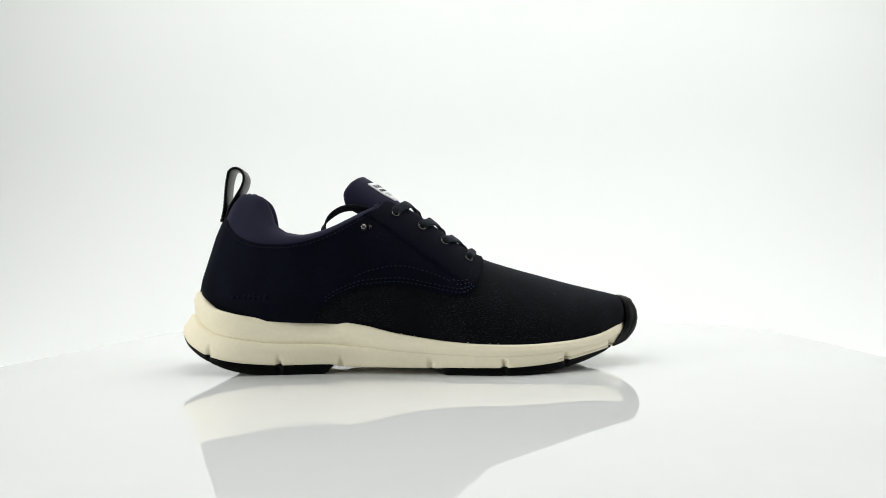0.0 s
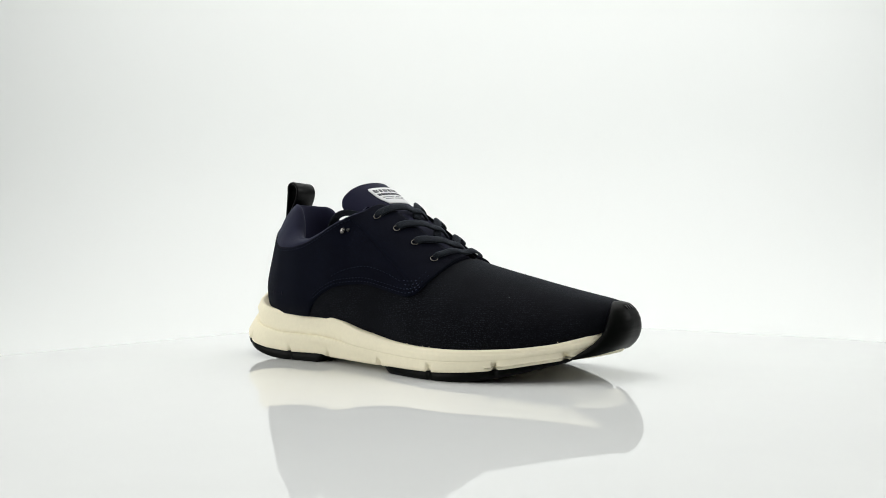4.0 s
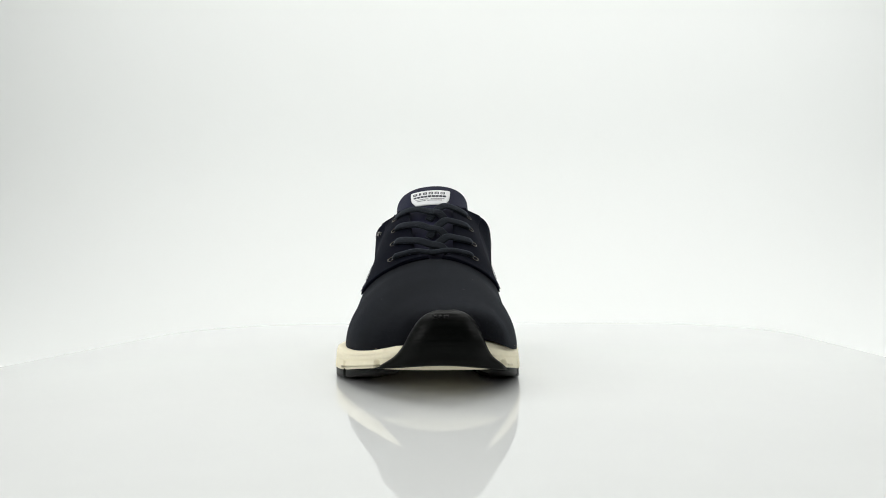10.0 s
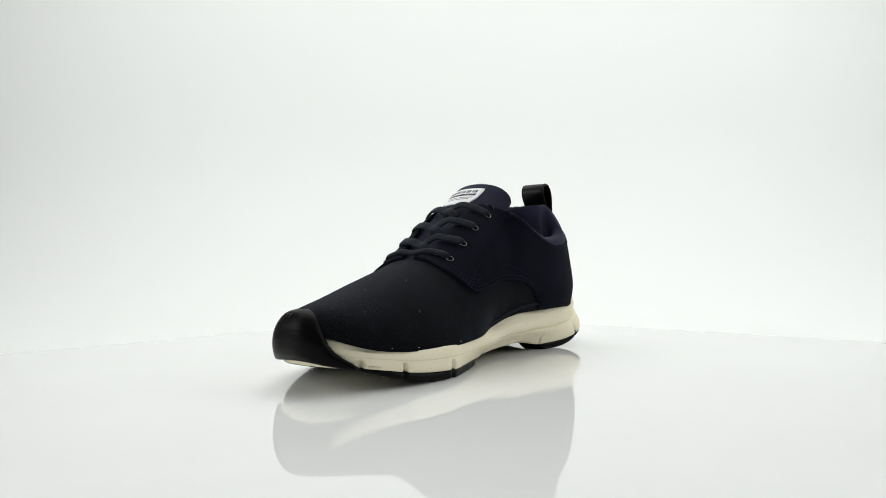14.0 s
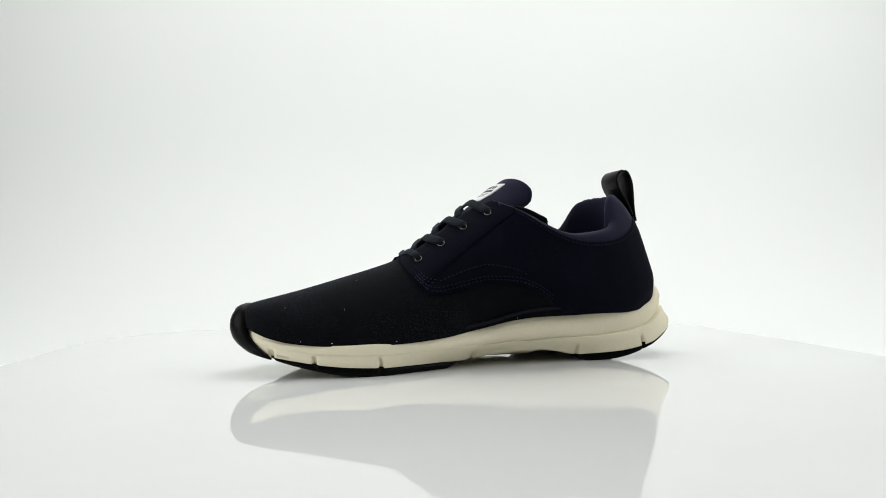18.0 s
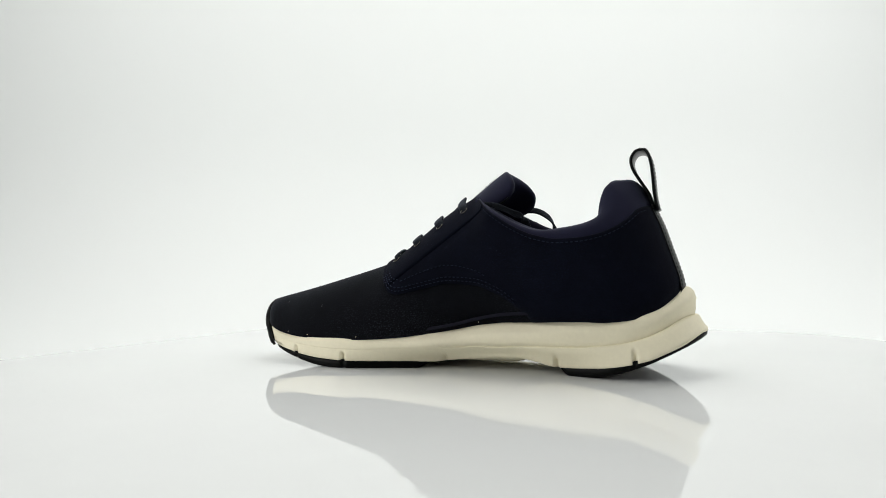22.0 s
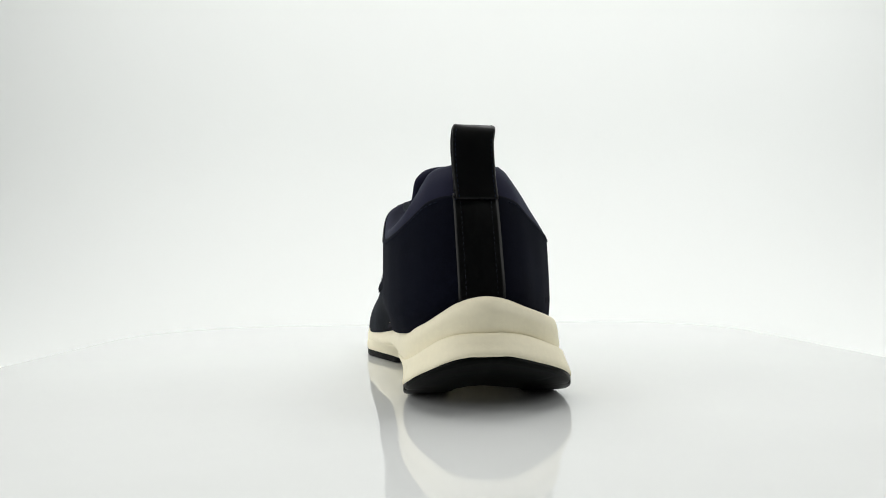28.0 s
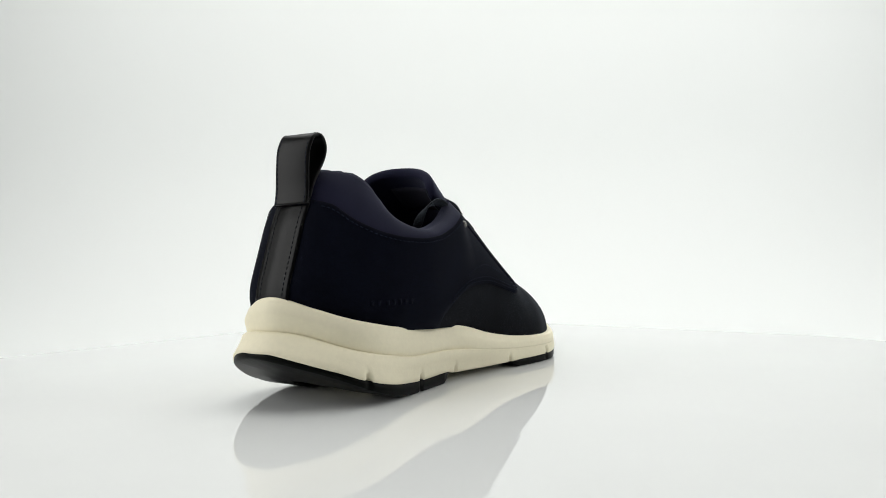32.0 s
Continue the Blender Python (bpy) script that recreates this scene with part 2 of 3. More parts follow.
# the feather line lies lower on the inner side of the heel
feather_drop = table((-157, 0), (-150, 2.0), (-143, 3.6), (-134, 4.0), (-122, 2.8), (-108, 0.7), (-95, 0))
groove = table((-168, 33.4), (-164, 32.2), (-160, 30.4), (-155, 28), (-148, 25.6), (-135, 22.4), (-120, 19.8), (-100, 17.3), (-72, 16.8), (-52, 15.3), (-32, 13), (0, 10))
centre = table((-157, -4.5), (-90, -4.5), (-50, -5), (-28, -5.6), (18, -1.9), (60, 4), (100, 10.5), (136, 13.5))
side_a = table((-156, -5), (-154.5, -15), (-152, -20.5), (-147, -27), (-140, -32), (-128, -39.2), (-108, -46.8), (-82, -50.8), (-60, -50.4), (-40, -50),
               (-20, -50.4), (0, -52), (20, -54.4), (40, -55.8), (60, -51.8), (80, -44), (100, -31.4), (112, -19.8), (119, -12.4), (124, -5), (127.6, 3.2), (129.5, 12.5))
side_b = table((-156, -4), (-154.5, 7), (-152, 12.6), (-147, 19.2), (-140, 24), (-128, 29.8), (-108, 34.8), (-82, 37), (-60, 36.4), (-40, 36.2),
               (-20, 37.8), (0, 41), (20, 44), (40, 47), (60, 48), (80, 46.8), (100, 42.6), (110, 39.2), (116, 35.4), (121, 30.5), (125.5, 23.8), (128, 18.5), (129.5, 13))
ridge = table((-156, 150), (-70, 150), (-55, 135), (-43, 116), (-30, 108), (-17, 101), (3, 85.6), (18, 73.8), (31, 66.6), (48, 61), (68, 55.3), (88, 49.7),
              (108, 44.7), (119, 42), (124, 40.2), (127, 38), (129, 33))
power_p = table((-156, 3.5), (-60, 4), (-35, 3), (-10, 2.7), (12, 2.6), (40, 1.95), (95, 1.95), (115, 2.3), (136, 3))
power_q = table((-156, 2.5), (-60, 3), (-35, 1.95), (12, 1.9), (40, 2.0), (95, 2.1), (115, 2.3), (136, 2.6))
lean = table((30, 0), (46, 0), (54, 1.2), (61, 3.3), (72, 6.9), (85, 11.2), (95, 15.6), (110, 21.5))


def pinch(x, side):
    """How far the upper draws in towards the sole at the waist."""
    return (6.0 if side > 0 else 2.0) * smoothstep(x, -112, -62) * (1 - smoothstep(x, -22, 16))


def body(x, a, side, off=0.0):
    """A point of the upper's surface: x along the last, a from 0 (feather line) to 1 (ridge), side -1 outer, +1 inner."""
    c, zb, zr = centre(x), feather(x) - 1.5 + (feather_lift(x) - feather_drop(x) if side > 0 else 0), ridge(x) + off
    w = abs((side_a if side < 0 else side_b)(x) - c) + off
    t, p, q = math.sin(a * math.pi / 2), power_p(x), power_q(x)
    z = zb + (zr - zb) * t ** (2 / p)
    y = c + side * w * max(0.0, math.cos(a * math.pi / 2)) ** (2 / q)
    # slight tuck towards the sole
    tuck = 2.0 - 1.8 * smoothstep(x, -40, 10) - (1.4 * (1 - smoothstep(x, -118, -90)) if side < 0 else 0)
    y -= side * tuck * (1 - smoothstep(z, zb, zb + 14)) * smoothstep(w, 0, 20)
    y -= side * pinch(x, side) * (1 - smoothstep(z, zb, zb + 20))
    heel = 1 - smoothstep(x, -156, -78)
    return Vector((x + lean(z) * heel - off * (1 - smoothstep(x, -156, -144)) + off * smoothstep(x, 121, 129), y, z))


def at_height(x, side, z, off=0.0):
    lo, hi = 0.0, 1.0
    for _ in range(22):
        m = (lo + hi) / 2
        if body(x, m, side, off).z < z:
            lo = m
        else:
            hi = m
    return lo


def at_width(x, side, d, off=0.0):
    lo, hi = 0.0, 1.0
    c = centre(x)
    for _ in range(22):
        m = (lo + hi) / 2
        if abs(body(x, m, side, off).y - c) > d:
            lo = m
        else:
            hi = m
    return lo


topline_outer = table((-156, 96.5), (-150, 94), (-144, 89.5), (-134, 84), (-122, 80), (-108, 77.8), (-95, 77.4), (-80, 79), (-66, 83.5), (-56, 88.5), (-45, 95),
                (-38, 99.5), (-30, 104))
# the inner side comes up higher beside the tongue
topline_rise = table((-92, 0), (-80, 1.0), (-66, 2.8), (-56, 4.0), (-45, 5.0), (-38, 5.0), (-30, 3.0))


def topline(x, side):
    return topline_outer(x) + (topline_rise(x) if side > 0 else 0)


lace_gap = table((-40, 17), (-20, 15.5), (0, 14), (20, 12), (27, 8), (29, 4))
arch_outer = table((-76, 30), (-73, 35), (-66.5, 41.2), (-57, 46.5), (-44, 50.6), (-25, 51.8), (-4, 48.3), (8, 45.6), (14, 44.6), (18.5, 45.2), (22, 48), (25, 53.5), (27.5, 59), (29.5, 66))
arch_inner = table((-76, 30), (-71, 35), (-64, 41.5), (-55.5, 46.5), (-43, 50.8), (-25, 51.8), (-8, 48.6), (3, 46.2), (9, 45.2), (14, 46), (18.5, 49.5), (23, 55), (27, 61), (29.5, 67))


def arch_line(x, side):
    return (arch_outer if side < 0 else arch_inner)(x)


facing_line = table((-46, 98), (-43, 95.6), (-25, 82), (8, 57), (20, 48), (30, 41))


def top_edge(x, side, off=0.0):
    if x < -36:
        return at_height(x, side, topline(x, side), off)
    if x < -30:
        k = (x + 36) / 6
        return at_height(x, side, topline(x, side), off) * (1 - k) + at_width(x, side, lace_gap(x), off) * k
    return at_width(x, side, lace_gap(x), off)


def low_edge(x, side, off=0.0):
    return 0.0 if x < -76 else at_height(x, side, arch_line(x, side), off)


def stations(a, b, n, ease=0.0):
    """n values from a to b, denser at a where ease is larger."""
    return [a + (b - a) * ((1 - ease) * (k / (n - 1)) + ease * (k / (n - 1)) ** 2.2) for k in range(n)]


# sole outline at its widest, counter-clockwise from the heel
SOLE = [(-169, -5.6), (-164.5, -23.2), (-151, -42.8), (-130, -52.4), (-98, -54.2), (-60, -54), (-30, -54.6), (0, -56.8), (25, -60.2), (45, -61.2), (62, -57), (80, -48.8),
        (98, -37.4), (110.5, -26.2), (119, -15.5), (125, -2.4), (127, 10.5), (125, 22), (118, 32), (104, 41.2), (84, 46.9), (62, 49.3), (42, 48.4), (20, 44.2), (-4, 40.7),
        (-30, 38.2), (-60, 36.8), (-98, 35.0), (-130, 32.0), (-151, 25.0), (-164, 12.4)]
# how far the wall runs in under the foot, outer and inner side
under_a = table((-132, 0), (-95, 4.5), (-60, 6.5), (-30, 3), (-4, 1), (20, 0))
under_b = table((-142, 0), (-125, 3), (-92, 11.5), (-60, 14.5), (-20, 15.5), (-4, 11.5), (20, 4.5), (42, 0))
NOTCH_A = (-139, -96, -58.5, -4.5, 39, 77, 109)
NOTCH_B = (-135, -89.5, -17.5, 45.5, 84, 109)


def sole_loop(n):
    pts = spline([(x, y, 0) for x, y in SOLE], n, closed=True)
    out = []
    for i, p in enumerate(pts):
        t = (pts[(i + 1) % n] - pts[i - 1]).normalized()
        out.append((p, Vector((t.y, -t.x, 0))))
    return out


def notch_depth(p):
    d = 0.0
    for x in (NOTCH_A if p.y < centre(p.x) else NOTCH_B):
        d = max(d, 1 - smoothstep(abs(p.x - x), 0.8, 1.6))
    return d


arch_rise = table((-166, 0), (-158, -0.9), (-140, -1.4), (-110, -1.4), (-92, -1.3), (-85, -0.8), (-76, 1.0), (-66, 2.7), (-55, 3.7), (-32, 2.3), (-12, 0))
under_toe = table((104, 0), (116, 2), (127, 4))


def under(p):
    return (under_a if p.y < centre(p.x) else under_b)(p.x) + under_toe(p.x)


def midsole(shoe):
    loop = sole_loop(620)
    rows = [[] for _ in range(24)]
    for p, nrm in loop:
        inner = p.y > centre(p.x)
        xi = p.x - nrm.x * (12 if nrm.x < 0 else 5)
        zf, zg, zm = feather(xi), groove(p.x), cream_bottom(p.x)
        if inner:
            zm += arch_rise(p.x)
            zf += feather_lift(xi) - feather_drop(xi)
            zg += 2.0 * smoothstep(p.x, -58, -36) - 0.3 * feather_drop(p.x) - 1.8 * smoothstep(p.x, -162, -120)
        g = 1 - (smoothstep(p.x, -34, -4) if inner else smoothstep(p.x, -58, -24))
        zg = min(zg, zf - 6) * g + (zm + 0.5 * (zf - zm)) * (1 - g)
        cut = notch_depth(p)
        up = zf - zg
        fore = 1 - g
        hb = 1.35 - 1.35 * smoothstep(p.x, -160, -116)
        hs = 1.0 + 0.35 * hb
        out = 1 + 0.6 * smoothstep(centre(p.x) - p.y, 2, 30)
        slim = 0.0 if inner else 2.6 * smoothstep(p.x, -150, -112) * (1 - smoothstep(p.x, -70, -50))
        back = 1 - (smoothstep(p.x, -168, -142) if inner else smoothstep(p.x, -166, -114))
        hb *= 1 + 0.9 * smoothstep(centre(p.x) - p.y, 2, 26)
        levels = [
            (zf - 3, 15 + 3 * back), (zf - 0.3, 10 + 3.6 * back), (zf + 0.15, (6.4 + 1.2 * hb + 3.6 * back + slim) * g + 5.0 * fore), (zf + 0.1, (5.2 + 1.2 * hb + 3.4 * back + slim) * g + 2.6 * fore),
            (zf - 0.3, (4.7 + 1.2 * hb + 3.0 * back + slim) * g + 1.7 * fore), (zf - 1.0, (4.35 + 1.2 * hb + 2.6 * back + slim) * g + 1.3 * fore), (zf - 2.4, (3.9 + 1.2 * hb + 1.7 * out * back + slim) * g + 1.1 * fore),
            (zf - 0.42 * up, (3.6 + 0.8 * hb + 1.3 * out * back + slim) * g + 0.9 * fore), (zf - 0.50 * up, (3.9 + 0.9 * hb + 1.2 * out * back + 0.8 * slim) * g + 0.8 * fore), (zg + 2.6, (4.5 + 1.45 * hb) * g + 0.7 * fore),
            (zg + 1.0, (4.85 + 1.5 * hb) * g + 0.6 * fore), (zg + 0.2, (5.0 + 1.45 * hb) * g + 0.5 * fore), (zg, (5.15 + 1.5 * hb) * g + 0.8 * fore),
            (zg - 0.12, (4.9 + 1.4 * hb) * g + 0.7 * fore), (zg - 0.35, (3.9 + 1.1 * hb) * g + 0.6 * fore), (zg - 0.9, (3.3 + 0.9 * hb) * g + 0.5 * fore),
            (zm + 0.6 * (zg - zm), 2.1 * hs * g + 0.2 * fore), (zm + 0.35 * (zg - zm), 1.0 * hs * g), (zm + 2.0, 0.2 * g), (zm + 0.5, 0.15), (zm, 0.8)]
        draw = pinch(p.x, 1 if inner else -1)
        for k, (z, inset) in enumerate(levels):
            low = smoothstep(zg + 3 - z, 0, zg + 3 - zm)
            d = inset + under(p) * low + draw * (1 - smoothstep(zf - z, 0.5, 0.75 * up))
            if cut and z < zm + 4.6 and k > 12:
                d += 2.6 * cut
            q = p - nrm * d
            rows[k].append((q.x, q.y, z))
        # hollow underside between the rubber rails
        for k, (d, rise) in enumerate(((12.5, 0.2), (15.5, 3.6)), 21):
            q = p - nrm * (d + under(p))
            rows[k].append((q.x, q.y, cream_bottom(q.x) + rise))
        x = max(-138.0, min(100.0, p.x))
        rows[23].append((x, centre(x) - 1.5, cream_bottom(x) + 4.4))
    bm, V = grid(rows, closed_u=True)
    bm.faces.new(V[0])
    return part("midsole", merged(bm, 2e-5), FOAM, shoe, "cream foam midsole with grooved heel band")


rail_width = table((-168, 30), (-150, 28), (-135, 24), (-110, 20), (-62, 15), (-8, 13), (8, 19), (30, 25), (55, 24), (80, 17), (114, 12))


def outsole(shoe):
    """Black rubber rails under the heel and forefoot; their edges show as a strip below the foam."""
    loop = sole_loop(620)

    def rail(name, keep, label):
        run = [i for i, (p, n) in enumerate(loop) if keep(p)]
        # put the run in order where it crosses the loop's start
        cuts = [k for k in range(len(run)) if run[k] - run[k - 1] != 1 and k]
        if cuts:
            run = run[cuts[0]:] + run[:cuts[0]]
        rows = []
        for j, i in enumerate(run):
            p, nrm = loop[i]
            ends = smoothstep(min(j, len(run) - 1 - j), -1, 7)
            d = under(p) + 0.5 + 0.9 * notch_depth(p) + 1.5 * (1 - ends)
            w = rail_width(p.x)
            row = []
            for off, z in ((0, None), (0, 0.9), (0.35, 0.3), (1.1, 0.0), (w - 1.2, 0.0), (w, 1.0), (w, None)):
                q = p - nrm * (d + off)
                row.append((q.x, q.y, cream_bottom(q.x) + 0.7 if z is None else tread(q.x) + z + (cream_bottom(q.x) + 0.3 - tread(q.x) - z) * (1 - ends)))
            rows.append(row)
        bm, V = grid(rows, closed_u=True)
        bm.faces.new(V[0])
        bm.faces.new(V[-1][::-1])
        part(name, bm, RUBBER, shoe, label)
    rail("heel_rail", lambda p: p.x < (-62 if p.y < centre(p.x) else -88), "black rubber outsole rail round the heel")
    rail("forefoot_rail", lambda p: -3 < p.x < 115 and p.y < centre(p.x), "black rubber outsole rail under the forefoot")
    rail("forefoot_rail", lambda p: -8 < p.x < 113 and p.y > centre(p.x), "black rubber outsole rail under the forefoot")


def vamp(shoe):
    xs = stations(-90, 110, 66) + stations(110.5, 129.45, 22)
    rows = []
    for x in xs:
        row = []
        lim = [top_edge(x, s) if x < 29.5 else 1.0 for s in (-1, 1)]
        for k in range(25):
            row.append(body(x, lim[0] * k / 24, -1))
        for k in range(24, -1, -1):
            row.append(body(x, lim[1] * k / 24, 1))
        rows.append(row)
    bm = bmesh.new()
    # the throat stays open behind the lacing
    V = [[bm.verts.new(p * MM) for p in r] for r in rows]
    for i in range(len(V) - 1):
        for j in range(49):
            if j == 24 and xs[i] < 30:
                continue
            bm.faces.new((V[i][j], V[i][j + 1], V[i + 1][j + 1], V[i + 1][j]))
    bm.faces.new(V[-1])
    return part("vamp", merged(bm, 2e-5), VAMP, shoe, "near-black woven textile toe box")


def shell(outer, inner):
    """A closed sheet between two grids of points."""
    bm = bmesh.new()
    A = [[bm.verts.new(Vector(p) * MM) for p in r] for r in outer]
    B = [[bm.verts.new(Vector(p) * MM) for p in r] for r in inner]
    n, m = len(A), len(A[0])
    for i in range(n - 1):
        for j in range(m - 1):
            bm.faces.new((A[i][j], A[i][j + 1], A[i + 1][j + 1], A[i + 1][j]))
            bm.faces.new((B[i][j], B[i + 1][j], B[i + 1][j + 1], B[i][j + 1]))
    for i in range(n - 1):
        for j in (0, m - 1):
            bm.faces.new((A[i][j], A[i + 1][j], B[i + 1][j], B[i][j]))
    for j in range(m - 1):
        for i in (0, n - 1):
            bm.faces.new((A[i][j], A[i][j + 1], B[i][j + 1], B[i][j]))
    return bm


def quarters(shoe):
    for side in (-1, 1):
        xs = stations(-156, -60, 46, 0.55) + stations(-58, 29.4, 60)
        sheets = []
        for off in (1.3, 0.1):
            rows = []
            for x in xs:
                lo, hi = low_edge(x, side, off), top_edge(x, side, off)
                rows.append([body(x, lo + (hi - lo) * k / 26, side, off - 0.35 * (k in (0, 26)) * (off > 1)) for k in range(27)])
            sheets.append(rows)
        part("quarter", merged(shell(*sheets)), SUEDE, shoe, "navy nubuck side panel")
        # eyestay overlay
        xs = stations(-45, 28.8, 52)
        sheets = []
        for off in (1.85, 1.0):
            rows = []
            for x in xs:
                hi = top_edge(x, side, off)
                lo = min(hi - 0.01, max(at_height(x, side, facing_line(x), off), low_edge(x, side, off)))
                rows.append([body(x, lo + (hi - lo) * k / 12, side, off - 0.3 * (k in (0, 12)) * (off > 1.5)) for k in range(13)])
            sheets.append(rows)
        part("eyestay", merged(shell(*sheets)), SUEDE, shoe, "navy nubuck lace facing")


lobe = table((-122, 0), (-114.5, 4.4), (-110.5, 7), (-107.5, 9.5), (-104, 11.4), (-98, 11), (-90, 6.5), (-80, 0))


def collar(shoe):
    """Padded rim: a closed-over band from the quarter's top edge, over the rim and down inside."""
    half = [(-36, 23.5, 103.5), (-46, 27.5, 98), (-56, 31, 92.5), (-68, 33.6, 87), (-81, 34.8, 83.4), (-90, 34.2, 84), (-98, 31.6, 86.6), (-104, 28.6, 91), (-107.5, 26, 97),
            (-110.5, 23, 103), (-114.5, 20, 108.2), (-120.5, 15.8, 111), (-126, 10.5, 111.8), (-129, 5, 112)]
    rim = []
    for x, d, z in half:
        k = smoothstep(-x, 88, 104) * (1 - smoothstep(-x, 118, 128))
        rim.append((x + 2.0 * k, centre(x) - 0.8 - d, z))
    rim.append((-129.8, -4.5, 112))
    for x, d, z in half[::-1]:
        rim.append((x - lobe(x), centre(x) - 0.8 + d * (1.0 + 0.05 * smoothstep(-x, 60, 90)), z + 1.8 * smoothstep(x, -80, -58)))
    xs = stations(-156, -60, 50, 0.5) + stations(-58, -34, 14)
    lows, tops = [], []
    for side, seq in ((-1, xs[::-1]), (1, xs[1:])):
        for x in seq:
            e = top_edge(x, side, 0.3)
            lows.append(body(x, e - 0.03, side, 0.2))
            tops.append(body(x, e, side, 0.5))
    n = 120
    low, top, rims = spline(lows, n), spline(tops, n), spline(rim, n)
    cols = []
    for i in range(n):
        o, hi, r = low[i], top[i], rims[i]
        out = Vector((hi.x - r.x, hi.y - r.y, 0))
        out = out.normalized() if out.length > 0.1 else Vector((-1, 0, 0))
        mid = hi.lerp(r, 0.5) + out * 1.3 + Vector((0, 0, 1.2))
        pts = [o, hi, mid, r + out * 1.6 + Vector((0, 0, -0.7)), r + Vector((0, 0, 0.1)), r - out * 1.8 + Vector((0, 0, -0.8)), r - out * 3.6 + Vector((0, 0, -5)),
               r - out * 4.2 + Vector((0, 0, -15)), r - out * 1.0 + Vector((0, 0, -46 if r.z > 95 else -38))]
        cols.append(spline(pts, 30))
    bm, _ = grid(cols)
    return part("collar", merged(bm), NEOPRENE, shoe, "padded navy neoprene ankle collar")


def insole(shoe):
    xs = stations(-140, 60, 40)
    rows = []
    for x in xs:
        a, b, c = side_a(x), side_b(x), centre(x)
        rows.append([(x, c + (a - c) * 0.9 * (1 - k / 6) + (b - c) * 0.9 * (k / 6), feather(x) + 3) for k in range(7)])
    bm, _ = grid(rows)
    thick(part("insole", bm, LINING, shoe, "dark insole"), 2)


def tongue(shoe):
    """Padded tongue: flat under the laces, wrapped round the ankle at the top."""
    line = spline([(34, 0, 58), (16, -2, 68.5), (0, -3.5, 82.3), (-18, -5.5, 97), (-32, -7, 107.6), (-42, -7.5, 115.2), (-49, -7.7, 119.6)], 40)
    n_v = 33

    def point(s, v, lift):
        f = s * (1 - 0.20 * abs(v) ** 2.4 - 0.02 * smoothstep(abs(v), 0.82, 1.0)) * 39
        i0 = min(38, int(f))
        p = line[i0].lerp(line[i0 + 1], f - i0)
        t = (line[i0 + 1] - line[i0]).normalized()
        n = Vector((-t.z, 0, t.x))
        n = -n if n.z < 0 else n
        w = 13 + 12.0 * smoothstep(s, 0.1, 0.7)
        wrap = smoothstep(s, 0.45, 0.95)
        phi = v * radians(50 + 35 * wrap)
        y = w * math.sin(phi) / math.sin(radians(50 + 35 * wrap))
        back = (2.5 + 25.5 * wrap) * (1 - math.cos(phi)) / (1 - math.cos(radians(50 + 35 * wrap)))
        out = Vector((n.x * math.cos(phi), math.sin(phi) * (0.3 + 0.7 * wrap), n.z * math.cos(phi)))
        return p + Vector((-back - 0.05 * y * wrap, y, -0.12 * back + 0.07 * y * wrap)) + out.normalized() * lift
    rows = []
    for i in range(46):
        s = min(1.0, i / 40)
        th = 3 + 2.8 * smoothstep(s, 0.55, 0.85)
        a = max(0, i - 40) / 5 * math.pi / 2
        rf, rb = [], []
        for k in range(n_v):
            v = -1 + 2 * k / (n_v - 1)
            edge = math.sqrt(max(0.0, 1 - abs(v) ** 16))
            h = th / 2 * edge * math.cos(a)
            top = Vector((-1.7, 0, 1.9)) * math.sin(a) * (0.35 + 0.65 * edge)
            rf.append(point(s, v, h) + top)
            rb.append(point(s, v, -h) + top)
        rows.append(rf + rb[::-1])
    bm, V = grid(rows, closed_u=True)
    ob = part("tongue", merged(bm, 3e-5), NEOPRENE, shoe, "padded navy neoprene tongue")

    def on_front(s, v, lift):
        th = 3 + 2.8 * smoothstep(s, 0.55, 0.85)
        return point(s, v, th / 2 + lift)
    # bound edge and a patch sewn inside
    seam = [point(0.5 + 0.48 * k / 19, sgn, 0.0) for sgn in (-0.985,) for k in range(20)] + [point(0.985, -0.985 + 1.97 * k / 29, -1.6) + Vector((-1.6, 0, 1.5)) for k in range(1, 29)]
    seam += [point(0.5 + 0.48 * k / 19, 0.985, 0.0) for k in range(19, -1, -1)]
    part("binding", ribbon(spline(seam, 90), [Vector((0.55, 0, 0.8))] * 90, 1.5, 1.3), CORD, ob, "dark bound edge")
    face, back = [[[point(0.70 + 0.20 * i / 6, -0.42 + 0.84 * k / 10, -(3 + 2.8 * smoothstep(0.70 + 0.20 * i / 6, 0.55, 0.85)) / 2 - lift) for k in range(11)] for i in range(7)] for lift in (0.5, -0.2)]
    part("inner_patch", shell(face, back), PATCH, ob, "dark grey patch sewn inside the tongue")
    # woven label with plain bars for its print
    s0, s1, half = 0.75, 0.935, 0.365

    def on_label(u, v, lift):
        return on_front((s0 + (s1 - s0) * u) / (1 - 0.20 * abs(v) ** 2.4) * (1 - 0.06 * abs(v) ** 2), v, lift)

    def row_half(u):
        return half * (1 - 0.04 * smoothstep(u, 0.9, 1.0) - 0.16 * (1 - smoothstep(u, 0.0, 0.4)))
    rows, low = [[[on_label(i / 12, (-1 + k / 9) * row_half(i / 12), lift) for k in range(19)] for i in range(13)] for lift in (0.45, -0.2)]
    label = part("label", shell(rows, low), WHITE, ob, "white woven label with dark print")

    def bar(u, h, a, b, mat):
        up, dn = [[[on_label(w, a + (b - a) * k / 3, lift) for k in range(4)] for w in (u - h / 2, u + h / 2)] for lift in (0.56, 0.30)]
        part("print_bar", shell(up, dn), mat, label)
